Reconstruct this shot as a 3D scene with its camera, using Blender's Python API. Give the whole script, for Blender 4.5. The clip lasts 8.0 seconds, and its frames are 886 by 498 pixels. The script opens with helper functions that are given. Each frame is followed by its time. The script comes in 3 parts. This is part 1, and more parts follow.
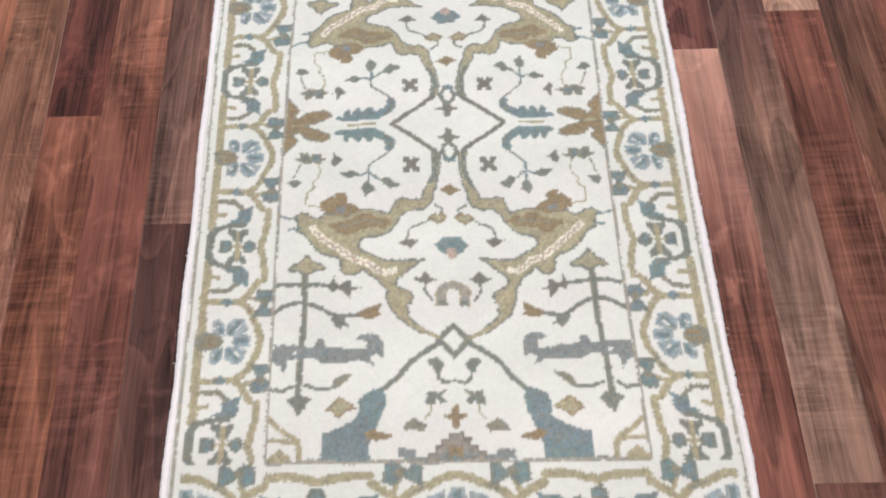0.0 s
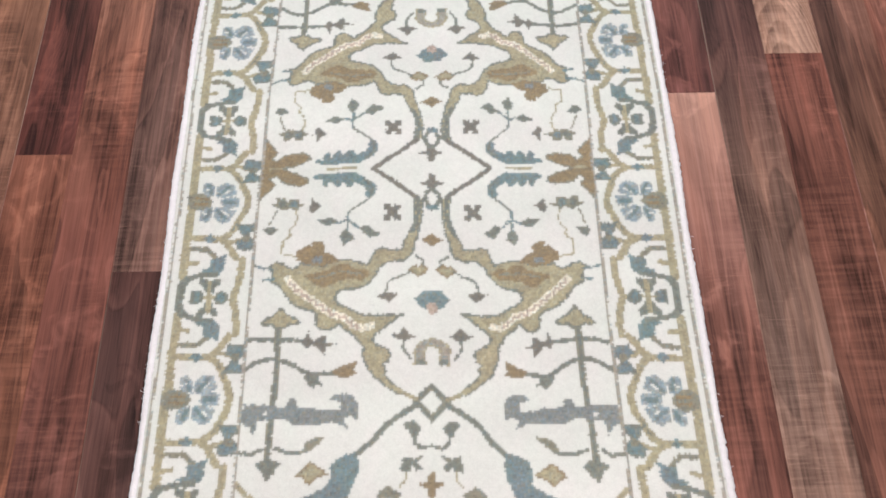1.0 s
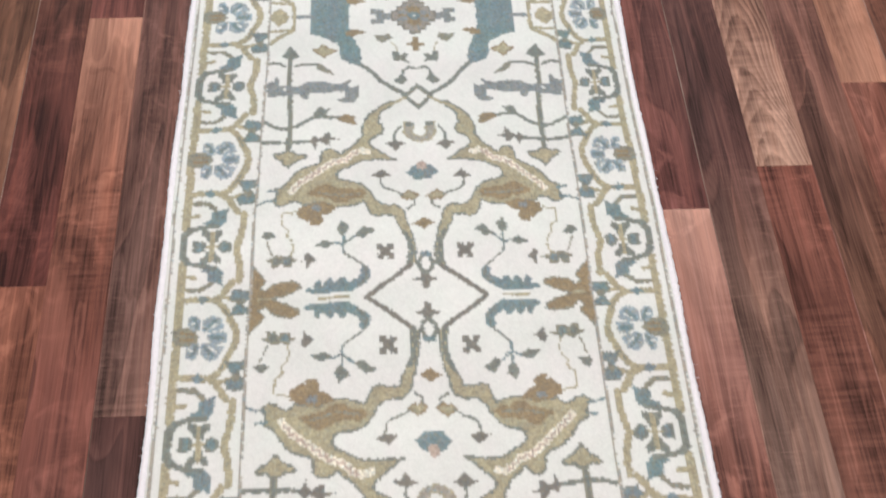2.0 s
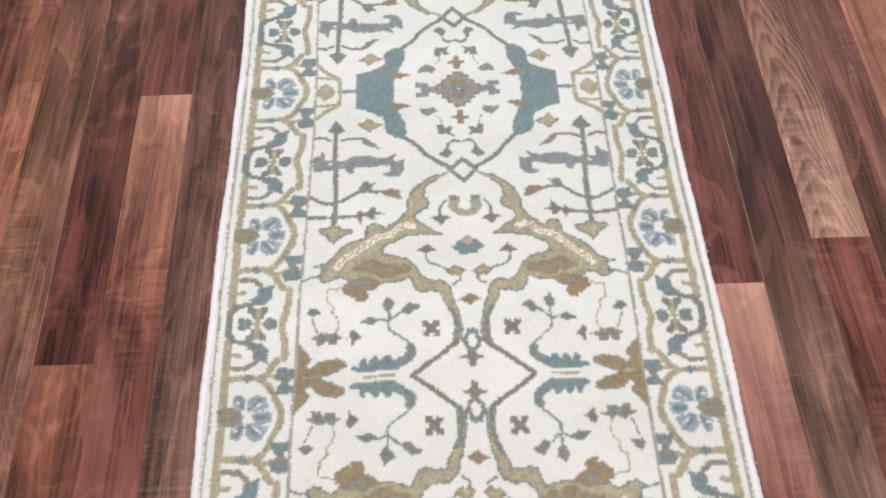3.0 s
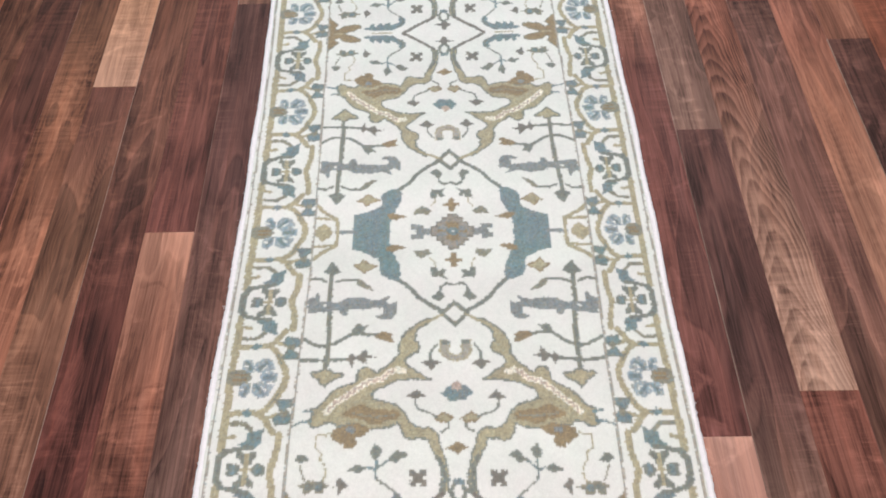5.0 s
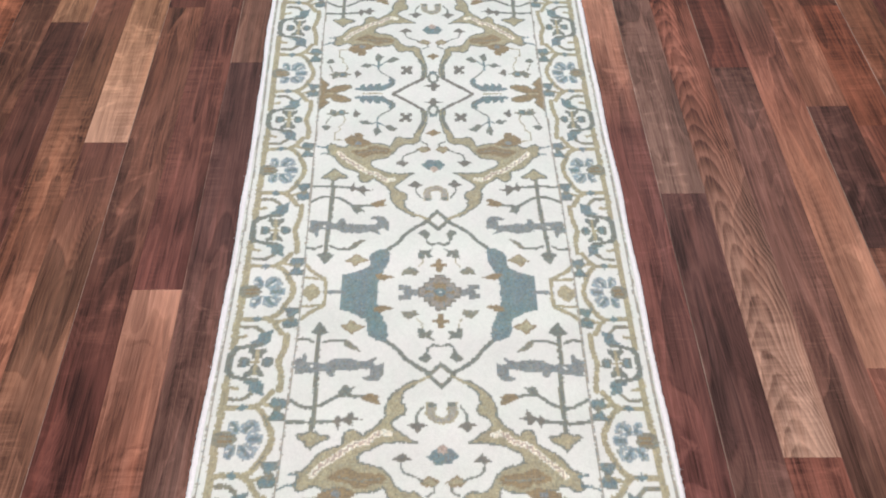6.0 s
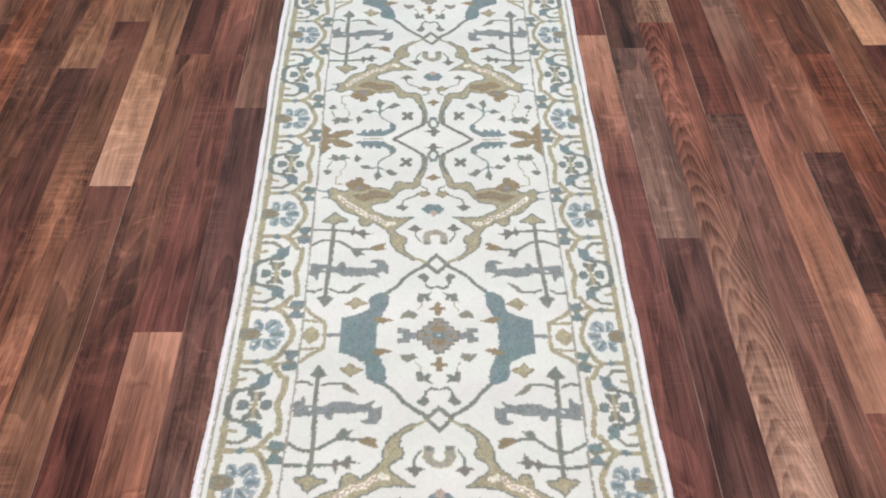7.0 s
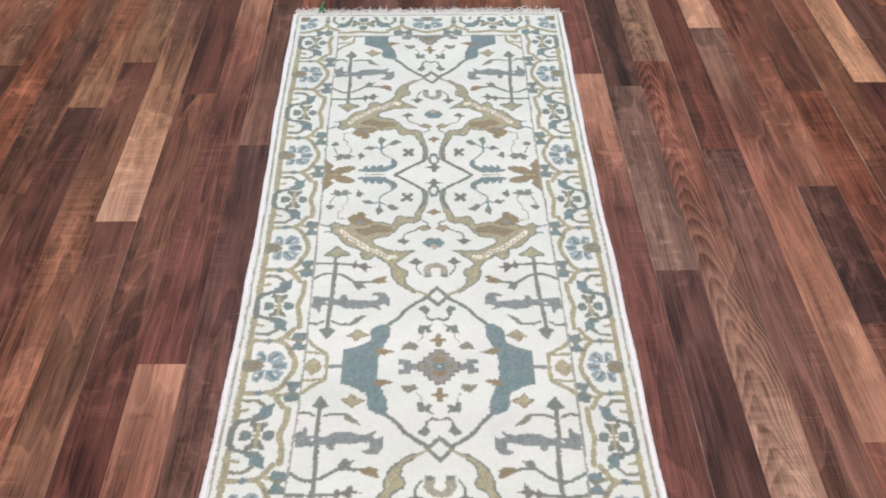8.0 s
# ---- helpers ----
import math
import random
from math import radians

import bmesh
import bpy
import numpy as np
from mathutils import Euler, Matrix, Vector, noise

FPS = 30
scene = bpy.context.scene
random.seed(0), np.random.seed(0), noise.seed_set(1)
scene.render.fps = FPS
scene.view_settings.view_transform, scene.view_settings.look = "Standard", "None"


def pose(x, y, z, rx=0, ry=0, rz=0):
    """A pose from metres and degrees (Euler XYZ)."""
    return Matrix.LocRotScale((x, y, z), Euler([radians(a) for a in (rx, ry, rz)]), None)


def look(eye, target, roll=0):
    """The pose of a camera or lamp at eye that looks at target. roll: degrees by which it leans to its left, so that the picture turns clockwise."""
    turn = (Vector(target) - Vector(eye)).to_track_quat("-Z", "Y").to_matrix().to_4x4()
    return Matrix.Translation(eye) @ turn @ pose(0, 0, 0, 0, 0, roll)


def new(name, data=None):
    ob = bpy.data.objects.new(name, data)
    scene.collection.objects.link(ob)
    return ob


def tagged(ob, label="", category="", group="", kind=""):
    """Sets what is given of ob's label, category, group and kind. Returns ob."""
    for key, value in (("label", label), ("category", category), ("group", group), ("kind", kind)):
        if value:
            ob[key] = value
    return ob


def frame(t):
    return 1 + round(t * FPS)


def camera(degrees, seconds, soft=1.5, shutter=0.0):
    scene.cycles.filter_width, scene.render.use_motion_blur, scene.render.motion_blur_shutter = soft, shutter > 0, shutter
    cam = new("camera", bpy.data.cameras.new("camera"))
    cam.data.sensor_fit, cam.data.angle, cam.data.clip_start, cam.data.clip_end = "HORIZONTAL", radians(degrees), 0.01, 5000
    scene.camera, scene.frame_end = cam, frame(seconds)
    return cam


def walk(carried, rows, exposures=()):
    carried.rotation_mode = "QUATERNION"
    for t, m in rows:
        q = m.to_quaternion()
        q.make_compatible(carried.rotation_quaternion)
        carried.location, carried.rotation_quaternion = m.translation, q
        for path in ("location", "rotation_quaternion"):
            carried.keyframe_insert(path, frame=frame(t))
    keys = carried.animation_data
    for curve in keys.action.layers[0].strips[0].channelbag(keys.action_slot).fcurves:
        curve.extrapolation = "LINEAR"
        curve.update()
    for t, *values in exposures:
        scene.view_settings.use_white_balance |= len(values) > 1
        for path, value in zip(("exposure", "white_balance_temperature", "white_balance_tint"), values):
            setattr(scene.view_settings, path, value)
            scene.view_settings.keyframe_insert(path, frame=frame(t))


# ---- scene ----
cam = camera(54.2, 8.0, soft=1.7, shutter=0.5)
PATH = [
    (0, (0.005, -1.354, 1.188), (-0.013, -0.473, -0.607), -3.5),
    (0.5, (0.028, -1.296, 1.182), (0.021, -0.408, -0.61), -2.5),
    (1, (0.04, -1.258, 1.171), (0.015, -0.377, -0.625), -3.1),
    (1.5, (0.021, -1.187, 1.179), (0.065, -0.281, -0.603), 0.5),
    (1.7, (-0.003, -1.122, 1.207), (0.086, -0.231, -0.582), 2.5),
    (2.8, (-0.034, -1.058, 1.211), (-0.004, -0.035, -0.507), -1.7),
    (3, (-0.027, -1.043, 1.213), (-0.028, -0.021, -0.506), -2.9),
    (3.5, (-0.003, -1.01, 1.229), (-0.004, 0.063, -0.46), -1.6),
    (4, (0.005, -0.988, 1.247), (-0.027, 0.11, -0.425), -3.8),
    (4.5, (0.006, -0.979, 1.268), (-0.018, 0.182, -0.359), -3.1),
    (4.7, (0.014, -0.98, 1.275), (-0.01, 0.194, -0.343), -3.0),
    (5.8, (0.013, -0.966, 1.308), (0.019, 0.291, -0.248), -1.2),
    (6, (0.009, -0.962, 1.314), (0.025, 0.311, -0.229), -0.7),
    (6.5, (0.01, -0.965, 1.321), (0.025, 0.342, -0.193), -0.6),
    (7, (0.017, -0.97, 1.328), (0.028, 0.376, -0.151), -0.7),
    (7.5, (0.02, -0.981, 1.333), (0.026, 0.403, -0.111), -1.0),
    (8, (0.02, -1.001, 1.335), (0.028, 0.414, -0.078), -1.0),
]
walk(cam, [(t, look(eye, target, roll)) for t, eye, target, roll in PATH])

# ---- light: an assumed closed white room with two added, unseen ceiling lamps ----
world = bpy.data.worlds.new("world")
scene.world = world
world.use_nodes = True
world.node_tree.nodes["Background"].inputs["Color"].default_value = (0.75, 0.85, 1.0, 1)
world.node_tree.nodes["Background"].inputs["Strength"].default_value = 0.3
ROOM = (-3.6, 3.6, -3.6, 4.4, 2.9)


def added_lamp(x, y, wide, deep, watts, colour):
    data = bpy.data.lights.new("added_ceiling_lamp", "AREA")
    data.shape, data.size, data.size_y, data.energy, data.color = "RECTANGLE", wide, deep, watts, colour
    ob = new("added_ceiling_lamp", data)
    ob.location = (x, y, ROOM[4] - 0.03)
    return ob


# Both unseen; the far one is bluer so the rug's far end looks cool.
added_lamp(0.0, -1.1, 5.0, 3.0, 88, (1.0, 0.985, 0.98))
added_lamp(0.0, 2.6, 5.0, 3.0, 103, (0.80, 0.92, 1.0))


# ---- colour and node helpers ----
def lin(code):
    """A colour written as rrggbb, in linear light."""
    out = []
    for n in (0, 2, 4):
        c = int(code[n:n + 2], 16) / 255
        out.append(c / 12.92 if c < 0.04045 else ((c + 0.055) / 1.055) ** 2.4)
    return tuple(out)


class Nodes:
    def __init__(self, name):
        self.mat = bpy.data.materials.new(name)
        self.mat.use_nodes = True
        self.tree = self.mat.node_tree
        self.bsdf = self.tree.nodes["Principled BSDF"]

    def put(self, value, socket):
        if isinstance(value, bpy.types.NodeSocket):
            self.tree.links.new(value, socket)
        else:
            socket.default_value = value

    def add(self, kind, out=0, ins=(), **props):
        n = self.tree.nodes.new(kind)
        if "operation" in props:
            n.operation = props["operation"]
        if "use_clamp" in props:
            n.use_clamp = props["use_clamp"]
        if "data_type" in props:
            n.data_type = props["data_type"]
        if "blend_type" in props:
            n.blend_type = props["blend_type"]
        if "interpolation_type" in props:
            n.interpolation_type = props["interpolation_type"]
        if "attribute_name" in props:
            n.attribute_name = props["attribute_name"]
        for key, value in dict(ins).items():
            self.put(value, n.inputs[key])
        return n.outputs[out]

    def math(self, op, a, b=0.0, clamp=False):
        return self.add("ShaderNodeMath", 0, {0: a, 1: b}, operation=op, use_clamp=clamp)

    def mix(self, mode, fac, a, b):
        return self.add("ShaderNodeMix", 2, {0: fac, 6: a, 7: b}, data_type="RGBA", blend_type=mode)

    def ramp(self, value, lo, hi, out_lo=0.0, out_hi=1.0):
        return self.add("ShaderNodeMapRange", 0, {0: value, 1: lo, 2: hi, 3: out_lo, 4: out_hi}, interpolation_type="SMOOTHSTEP")

    def noise(self, where, scale, detail=3.0, rough=0.55, stretch=(1, 1, 1), distort=0.0):
        m = self.add("ShaderNodeMapping", 0, {"Vector": where, "Scale": stretch})
        return self.add("ShaderNodeTexNoise", 0, {"Vector": m, "Scale": scale, "Detail": detail, "Roughness": rough, "Distortion": distort})


def wood_material():
    """Laminate strips: walnut and cherry tones with growth lines, heartwood islands, cross flame and a satin lacquer."""
    k = Nodes("wood_strip")
    tone = k.add("ShaderNodeAttribute", 0, attribute_name="tone")
    seed = k.add("ShaderNodeAttribute", 0, attribute_name="seed")
    figure = k.add("ShaderNodeAttribute", 2, attribute_name="figure")
    pos = k.add("ShaderNodeNewGeometry", 0)
    where = k.add("ShaderNodeVectorMath", 0, {0: pos, 1: seed}, operation="ADD")
    # growth lines: contours that run long and close into points, sharp on one side and fading on the other
    bend = k.noise(where, 1.0, 2.0, 0.45, (7.5, 1.3, 1))
    fret = k.noise(where, 1.0, 2.0, 0.6, (90, 9, 1))
    sx = k.add("ShaderNodeSeparateXYZ", 0, {0: where})
    phase = k.math("ADD", k.math("ADD", k.math("MULTIPLY", sx, 95.0), k.math("MULTIPLY", bend, 62.0)), k.math("MULTIPLY", fret, 0.55))
    saw = k.math("FRACT", phase)
    plain = k.ramp(k.math("MINIMUM", k.math("MULTIPLY", saw, 5.0), k.math("MULTIPLY", k.math("SUBTRACT", 1.0, saw), 1.25)), 0.0, 1.0, -0.62, 0.42)
    # flat-sawn boards: nested arches that spring from one edge of the strip
    px = k.add("ShaderNodeSeparateXYZ", 0, {0: pos})
    py = k.add("ShaderNodeSeparateXYZ", 1, {0: pos})
    sway = k.noise(where, 1.0, 2.0, 0.5, (5, 3.5, 1))
    across = k.math("SUBTRACT", k.math("FRACT", k.math("MULTIPLY", k.math("ADD", px, 9.975), 1 / 0.095)), 0.30)
    across = k.math("ADD", across, k.math("MULTIPLY", k.math("SUBTRACT", sway, 0.5), 0.9))
    arch = k.math("ADD", k.math("MULTIPLY", k.math("MULTIPLY", across, across), 15.0), k.math("MULTIPLY", py, 19.0))
    arch = k.math("FRACT", k.math("ADD", k.math("ADD", arch, k.math("MULTIPLY", bend, 6.0)), k.math("MULTIPLY", fret, 0.5)))
    arched = k.ramp(k.math("MINIMUM", k.math("MULTIPLY", arch, 6.0), k.math("MULTIPLY", k.math("SUBTRACT", 1.0, arch), 1.2)), 0.0, 1.0, -0.75, 0.5)
    flat = k.ramp(figure, 1.05, 1.15)
    lines = k.math("ADD", plain, k.math("MULTIPLY", k.math("SUBTRACT", arched, plain), flat))
    patch = k.ramp(k.noise(where, 1.0, 1.0, 0.5, (7, 1.6, 1)), 0.40, 0.60, 0.08, 1.0)
    patch = k.math("MAXIMUM", patch, k.ramp(figure, 1.3, 1.7))
    light = k.math("MULTIPLY", k.math("MULTIPLY", lines, patch), k.math("ADD", k.ramp(figure, 0.1, 1.1, 0.06, 0.26), k.ramp(figure, 1.2, 1.75, 0.0, 0.22)))
    # grain: fine streaks, pores and broad bands along the strip
    streak = k.noise(where, 1.0, 4.0, 0.7, (210, 2.6, 1))
    pores = k.noise(where, 1.0, 2.0, 0.7, (520, 14, 1))
    broad = k.noise(where, 1.0, 4.0, 0.62, (42, 1.5, 1), 0.5)
    cloud = k.noise(where, 1.0, 3.0, 0.55, (11, 3.6, 1), 0.7)
    light = k.math("ADD", light, k.ramp(streak, 0.34, 0.66, -0.19, 0.18))
    light = k.math("ADD", light, k.ramp(pores, 0.42, 0.72, 0.06, -0.18))
    light = k.math("ADD", light, k.ramp(broad, 0.34, 0.66, -0.20, 0.20))
    light = k.math("ADD", light, k.ramp(cloud, 0.36, 0.64, -0.25, 0.25))
    # cross flame, silky sheen painted in as paler patches where the fibres turn up, and fine saw ticks across the grain
    flame = k.ramp(k.noise(where, 1.0, 3.0, 0.6, (9, 120, 1), 0.3), 0.35, 0.7, -0.18, 0.22)
    light = k.math("ADD", light, k.math("MULTIPLY", flame, k.ramp(k.noise(where, 1.0, 1.0, 0.5, (5, 2.5, 1)), 0.51, 0.66)))
    silk_sheen = k.ramp(k.noise(where, 1.0, 3.0, 0.55, (14, 17, 1), 1.4), 0.50, 0.74, -0.06, 0.66)
    light = k.math("ADD", light, k.math("MULTIPLY", silk_sheen, k.ramp(k.noise(where, 1.0, 1.0, 0.5, (6, 2.2, 1)), 0.46, 0.64)))
    ticks = k.noise(where, 1.0, 2.0, 0.6, (26, 380, 1))
    light = k.math("ADD", light, k.math("MULTIPLY", k.ramp(ticks, 0.5, 0.75, 0.0, 0.34), k.ramp(k.noise(where, 1.0, 2.0, 0.5, (9, 4, 1)), 0.50, 0.63)))
    # heartwood islands: long grey-brown drops with a dark rim and a paler halo
    heart = k.noise(where, 1.0, 1.0, 0.45, (13, 2.1, 1), 0.55)
    island = k.ramp(heart, 0.590, 0.606)
    rim = k.ramp(k.math("ABSOLUTE", k.math("SUBTRACT", heart, 0.596)), 0.0, 0.014, 1.0, 0.0)
    halo = k.math("MULTIPLY", k.ramp(heart, 0.52, 0.590), k.math("SUBTRACT", 1.0, island))
    light = k.math("ADD", light, k.math("SUBTRACT", k.math("MULTIPLY", halo, 0.24), k.math("MULTIPLY", k.math("MULTIPLY", rim, 0.26), k.ramp(k.add("ShaderNodeRGBToBW", 0, {0: tone}), 0.07, 0.2, 1.0, 0.3))))
    # pale ribbons, crisp on one side
    band = k.noise(where, 1.0, 2.0, 0.45, (19, 1.9, 1), 0.9)
    ribbon = k.math("MULTIPLY", k.ramp(band, 0.555, 0.575), k.ramp(band, 0.56, 0.70, 1.0, 0.0))
    light = k.math("ADD", light, k.math("MULTIPLY", ribbon, 0.36))
    seam = k.noise(where, 1.0, 2.0, 0.5, (24, 1.4, 1), 0.6)
    light = k.math("SUBTRACT", light, k.math("MULTIPLY", k.math("MULTIPLY", k.ramp(seam, 0.40, 0.42, 1.0, 0.0), k.ramp(seam, 0.30, 0.42, 0.3, 1.0)), 0.22))
    # sparse knots, drawn out along the grain
    warp = k.add("ShaderNodeVectorMath", 0, {0: where, 1: k.add("ShaderNodeTexNoise", 1, {"Vector": where, "Scale": 9.0})}, operation="ADD")
    cell = k.add("ShaderNodeTexVoronoi", 0, {"Vector": k.add("ShaderNodeMapping", 0, {"Vector": warp, "Scale": (4.2, 1.1, 1)}), "Scale": 1.0})
    light = k.math("SUBTRACT", light, k.math("MULTIPLY", k.ramp(cell, 0.06, 0.14, 1.0, 0.0), 0.2))
    shade = k.add("ShaderNodeRGBToBW", 0, {0: tone})
    light = k.math("MULTIPLY", light, k.ramp(shade, 0.05, 0.26, 1.18, 0.62))
    gain = k.math("MAXIMUM", k.math("ADD", light, 1.0), 0.25)
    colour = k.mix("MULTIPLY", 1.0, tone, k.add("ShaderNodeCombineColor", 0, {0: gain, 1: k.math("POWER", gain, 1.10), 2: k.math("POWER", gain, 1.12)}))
    colour = k.mix("MULTIPLY", k.math("MULTIPLY", island, k.ramp(shade, 0.07, 0.2, 1.0, 0.15)), colour, (0.80, 0.83, 0.85, 1))
    colour = k.mix("MULTIPLY", k.ramp(broad, 0.45, 0.75), colour, (1.06, 0.98, 0.93, 1))
    k.put(colour, k.bsdf.inputs["Base Color"])
    k.put(k.ramp(streak, 0.2, 0.8, 0.36, 0.5), k.bsdf.inputs["Roughness"])
    k.put(0.13, k.bsdf.inputs["Specular IOR Level"])
    bump = k.add("ShaderNodeBump", 0, {"Strength": 0.18, "Distance": 0.001, "Height": streak})
    k.put(bump, k.bsdf.inputs["Normal"])
    return k.mat


def wool_material(name, code=None, fuzz=1.0):
    """Knotted wool; the dyed knots carry their colour as an attribute."""
    k = Nodes(name)
    pos = k.add("ShaderNodeNewGeometry", 0)
    base = k.add("ShaderNodeAttribute", 0, attribute_name="dye") if code is None else (*lin(code), 1)
    fibre = k.noise(pos, 420.0, 3.0, 0.7)
    tuft = k.noise(pos, 150.0, 2.0, 0.6)
    cloud = k.noise(pos, 7.0, 3.0, 0.6)
    gain = k.math("ADD", k.ramp(fibre, 0.3, 0.7, -0.05, 0.035), k.ramp(tuft, 0.3, 0.7, -0.03, 0.025))
    gain = k.math("ADD", k.math("ADD", gain, k.ramp(cloud, 0.3, 0.7, -0.04, 0.03)), 1.0)
    colour = k.mix("MULTIPLY", 1.0, base, k.add("ShaderNodeCombineColor", 0, {0: gain, 1: gain, 2: gain}))
    k.put(colour, k.bsdf.inputs["Base Color"])
    k.put(0.5, k.bsdf.inputs["Roughness"])
    k.put(1.0, k.bsdf.inputs["Specular IOR Level"])
    k.put(fuzz, k.bsdf.inputs["Sheen Weight"])
    k.put(0.32, k.bsdf.inputs["Sheen Roughness"])
    # The blue tint puts a cool glare into the pile's sheen.
    k.put((0.68, 0.84, 1.0, 1), k.bsdf.inputs["Sheen Tint"])
    height = k.math("ADD", fibre, tuft)
    k.put(k.add("ShaderNodeBump", 0, {"Strength": 0.35, "Distance": 0.0015, "Height": height}), k.bsdf.inputs["Normal"])
    return k.mat


def plaster_material(name, code):
    k = Nodes(name)
    pos = k.add("ShaderNodeNewGeometry", 0)
    gain = k.ramp(k.noise(pos, 2.0, 4.0), 0.3, 0.7, 0.94, 1.03)
    k.put(k.mix("MULTIPLY", 1.0, (*lin(code), 1), k.add("ShaderNodeCombineColor", 0, {0: gain, 1: gain, 2: gain})), k.bsdf.inputs["Base Color"])
    k.put(0.85, k.bsdf.inputs["Roughness"])
    k.put(k.add("ShaderNodeBump", 0, {"Strength": 0.1, "Distance": 0.002, "Height": k.noise(pos, 90.0)}), k.bsdf.inputs["Normal"])
    return k.mat


WOOD = wood_material()
PILE = wool_material("wool_pile")
WHITE_WOOL = wool_material("white_wool", "f2ebef")
COTTON = wool_material("fringe_cotton", "ece4df", 0.2)
GREEN = wool_material("green_yarn", "0f7a3c", 0.2)
WALL = plaster_material("wall_paint", "e2ded6")
CEILING = plaster_material("ceiling_paint", "eceae6")


def part(name, bm, material, parent=None, label=""):
    me = bpy.data.meshes.new(name)
    bm.to_mesh(me)
    bm.free()
    me.materials.append(material)
    ob = new(name, me)
    ob.parent = parent
    return tagged(ob, label)


def slab(name, x0, x1, y0, y1, z0, z1, material):
    bm = bmesh.new()
    bmesh.ops.create_cube(bm, size=1, matrix=Matrix.LocRotScale(((x0 + x1) / 2, (y0 + y1) / 2, (z0 + z1) / 2), None, (x1 - x0, y1 - y0, z1 - z0)))
    return tagged(part(name, bm, material), kind="structure")


# ---- the room's shell: plain unseen walls and ceiling, assumed ----
X0, X1, Y0, Y1, HIGH = ROOM
slab("wall_west", X0 - 0.15, X0, Y0, Y1, -0.05, HIGH, WALL)
slab("wall_east", X1, X1 + 0.15, Y0, Y1, -0.05, HIGH, WALL)
slab("wall_south", X0 - 0.15, X1 + 0.15, Y0 - 0.15, Y0, -0.05, HIGH, WALL)
slab("wall_north", X0 - 0.15, X1 + 0.15, Y1, Y1 + 0.15, -0.05, HIGH, WALL)
slab("ceiling", X0 - 0.15, X1 + 0.15, Y0 - 0.15, Y1 + 0.15, HIGH, HIGH + 0.15, CEILING)

# ---- the rug's design, in millimetres ----
# Field chart: u from the middle line outwards, v from a diamond's centre to a medallion's centre; it is mirrored both ways.
DYES = {"ivory": "e2e0db", "tan": "a49775", "green": "6d7269", "blue": "5f7b84", "grey": "787e83", "sky": "8a9aa8", "brown": "8a7148",
        "dark": "6e655b", "rose": "b59c8e", "line": "9c9186", "olive": "817b66", "cream": "e6dccb", "taupe": "8f8177"}
NAMES = list(DYES)


class Chart:
    """A knot chart: motifs are laid down in order, later ones on top."""

    def __init__(self, wide, high, step=1.0):
        self.step = step
        self.u, self.v = np.meshgrid(np.arange(0, wide, step), np.arange(0, high, step))
        self.ink = np.zeros(self.u.shape, np.int8)

    def lay(self, mask, dye):
        self.ink[mask] = NAMES.index(dye)

    def poly(self, dye, text, edge=None, wide=4):
        pts = points(text)
        inside = np.zeros(self.u.shape, bool)
        for (x0, y0), (x1, y1) in zip(pts, pts[1:] + pts[:1]):
            if y0 != y1:
                inside ^= ((y0 > self.v) != (y1 > self.v)) & (self.u < (x1 - x0) * (self.v - y0) / (y1 - y0) + x0)
        self.lay(inside, dye)
        if edge:
            self.line(edge, pts + pts[:1], wide)

    def line(self, dye, pts, wide):
        pts = points(pts) if isinstance(pts, str) else pts
        mask = np.zeros(self.u.shape, bool)
        for (x0, y0), (x1, y1) in zip(pts, pts[1:]):
            dx, dy = x1 - x0, y1 - y0
            s = np.clip(((self.u - x0) * dx + (self.v - y0) * dy) / max(dx * dx + dy * dy, 1e-6), 0, 1)
            mask |= (self.u - x0 - s * dx) ** 2 + (self.v - y0 - s * dy) ** 2 < wide * wide / 4
        self.lay(mask, dye)

    def oval(self, dye, x, y, rx, ry):
        self.lay(((self.u - x) / rx) ** 2 + ((self.v - y) / ry) ** 2 < 1, dye)

    def rosette(self, dye, x, y, r):
        a, b = np.abs(self.u - x), np.abs(self.v - y)
        self.lay((np.maximum(a, b) < r) & (np.minimum(a, b) > -1) & ~((a > r * 0.62) & (b < r * 0.22)) & ~((b > r * 0.62) & (a < r * 0.22)), dye)


def points(text):
    return [tuple(float(n) for n in pair.split(",")) for pair in text.split()]


def diamond_motifs(c):
    """The lozenge, its little crosses, the horns and the flame palmettes."""
    c.poly("brown", "237,-2 226,3 210,8 195,17 195,24 208,28 226,26 236,23 245,13 255,18 246,29 254,39 264,50 269,57 274,46 278,-2", "olive", 2.5)
    c.line("tan", "257,0 237,0", 4)
    c.poly("blue", "169,8 125,7 112,16 101,23 94,32 95,45 103,53 111,46 108,38 115,31 123,27 127,25 130,33 139,31 145,23 150,33 158,28 162,21 167,34 174,26 175,17 183,19 189,12 180,9")
    c.line("green", "112,19 99,31 102,49", 4)
    c.line("tan", "169,0 125,0", 2.2)
    c.line("dark", "99,0 65,26 26,51", 8)
    c.poly("dark", "25,27 8,23 4,11 -2,10 -2,42 6,41 8,32")


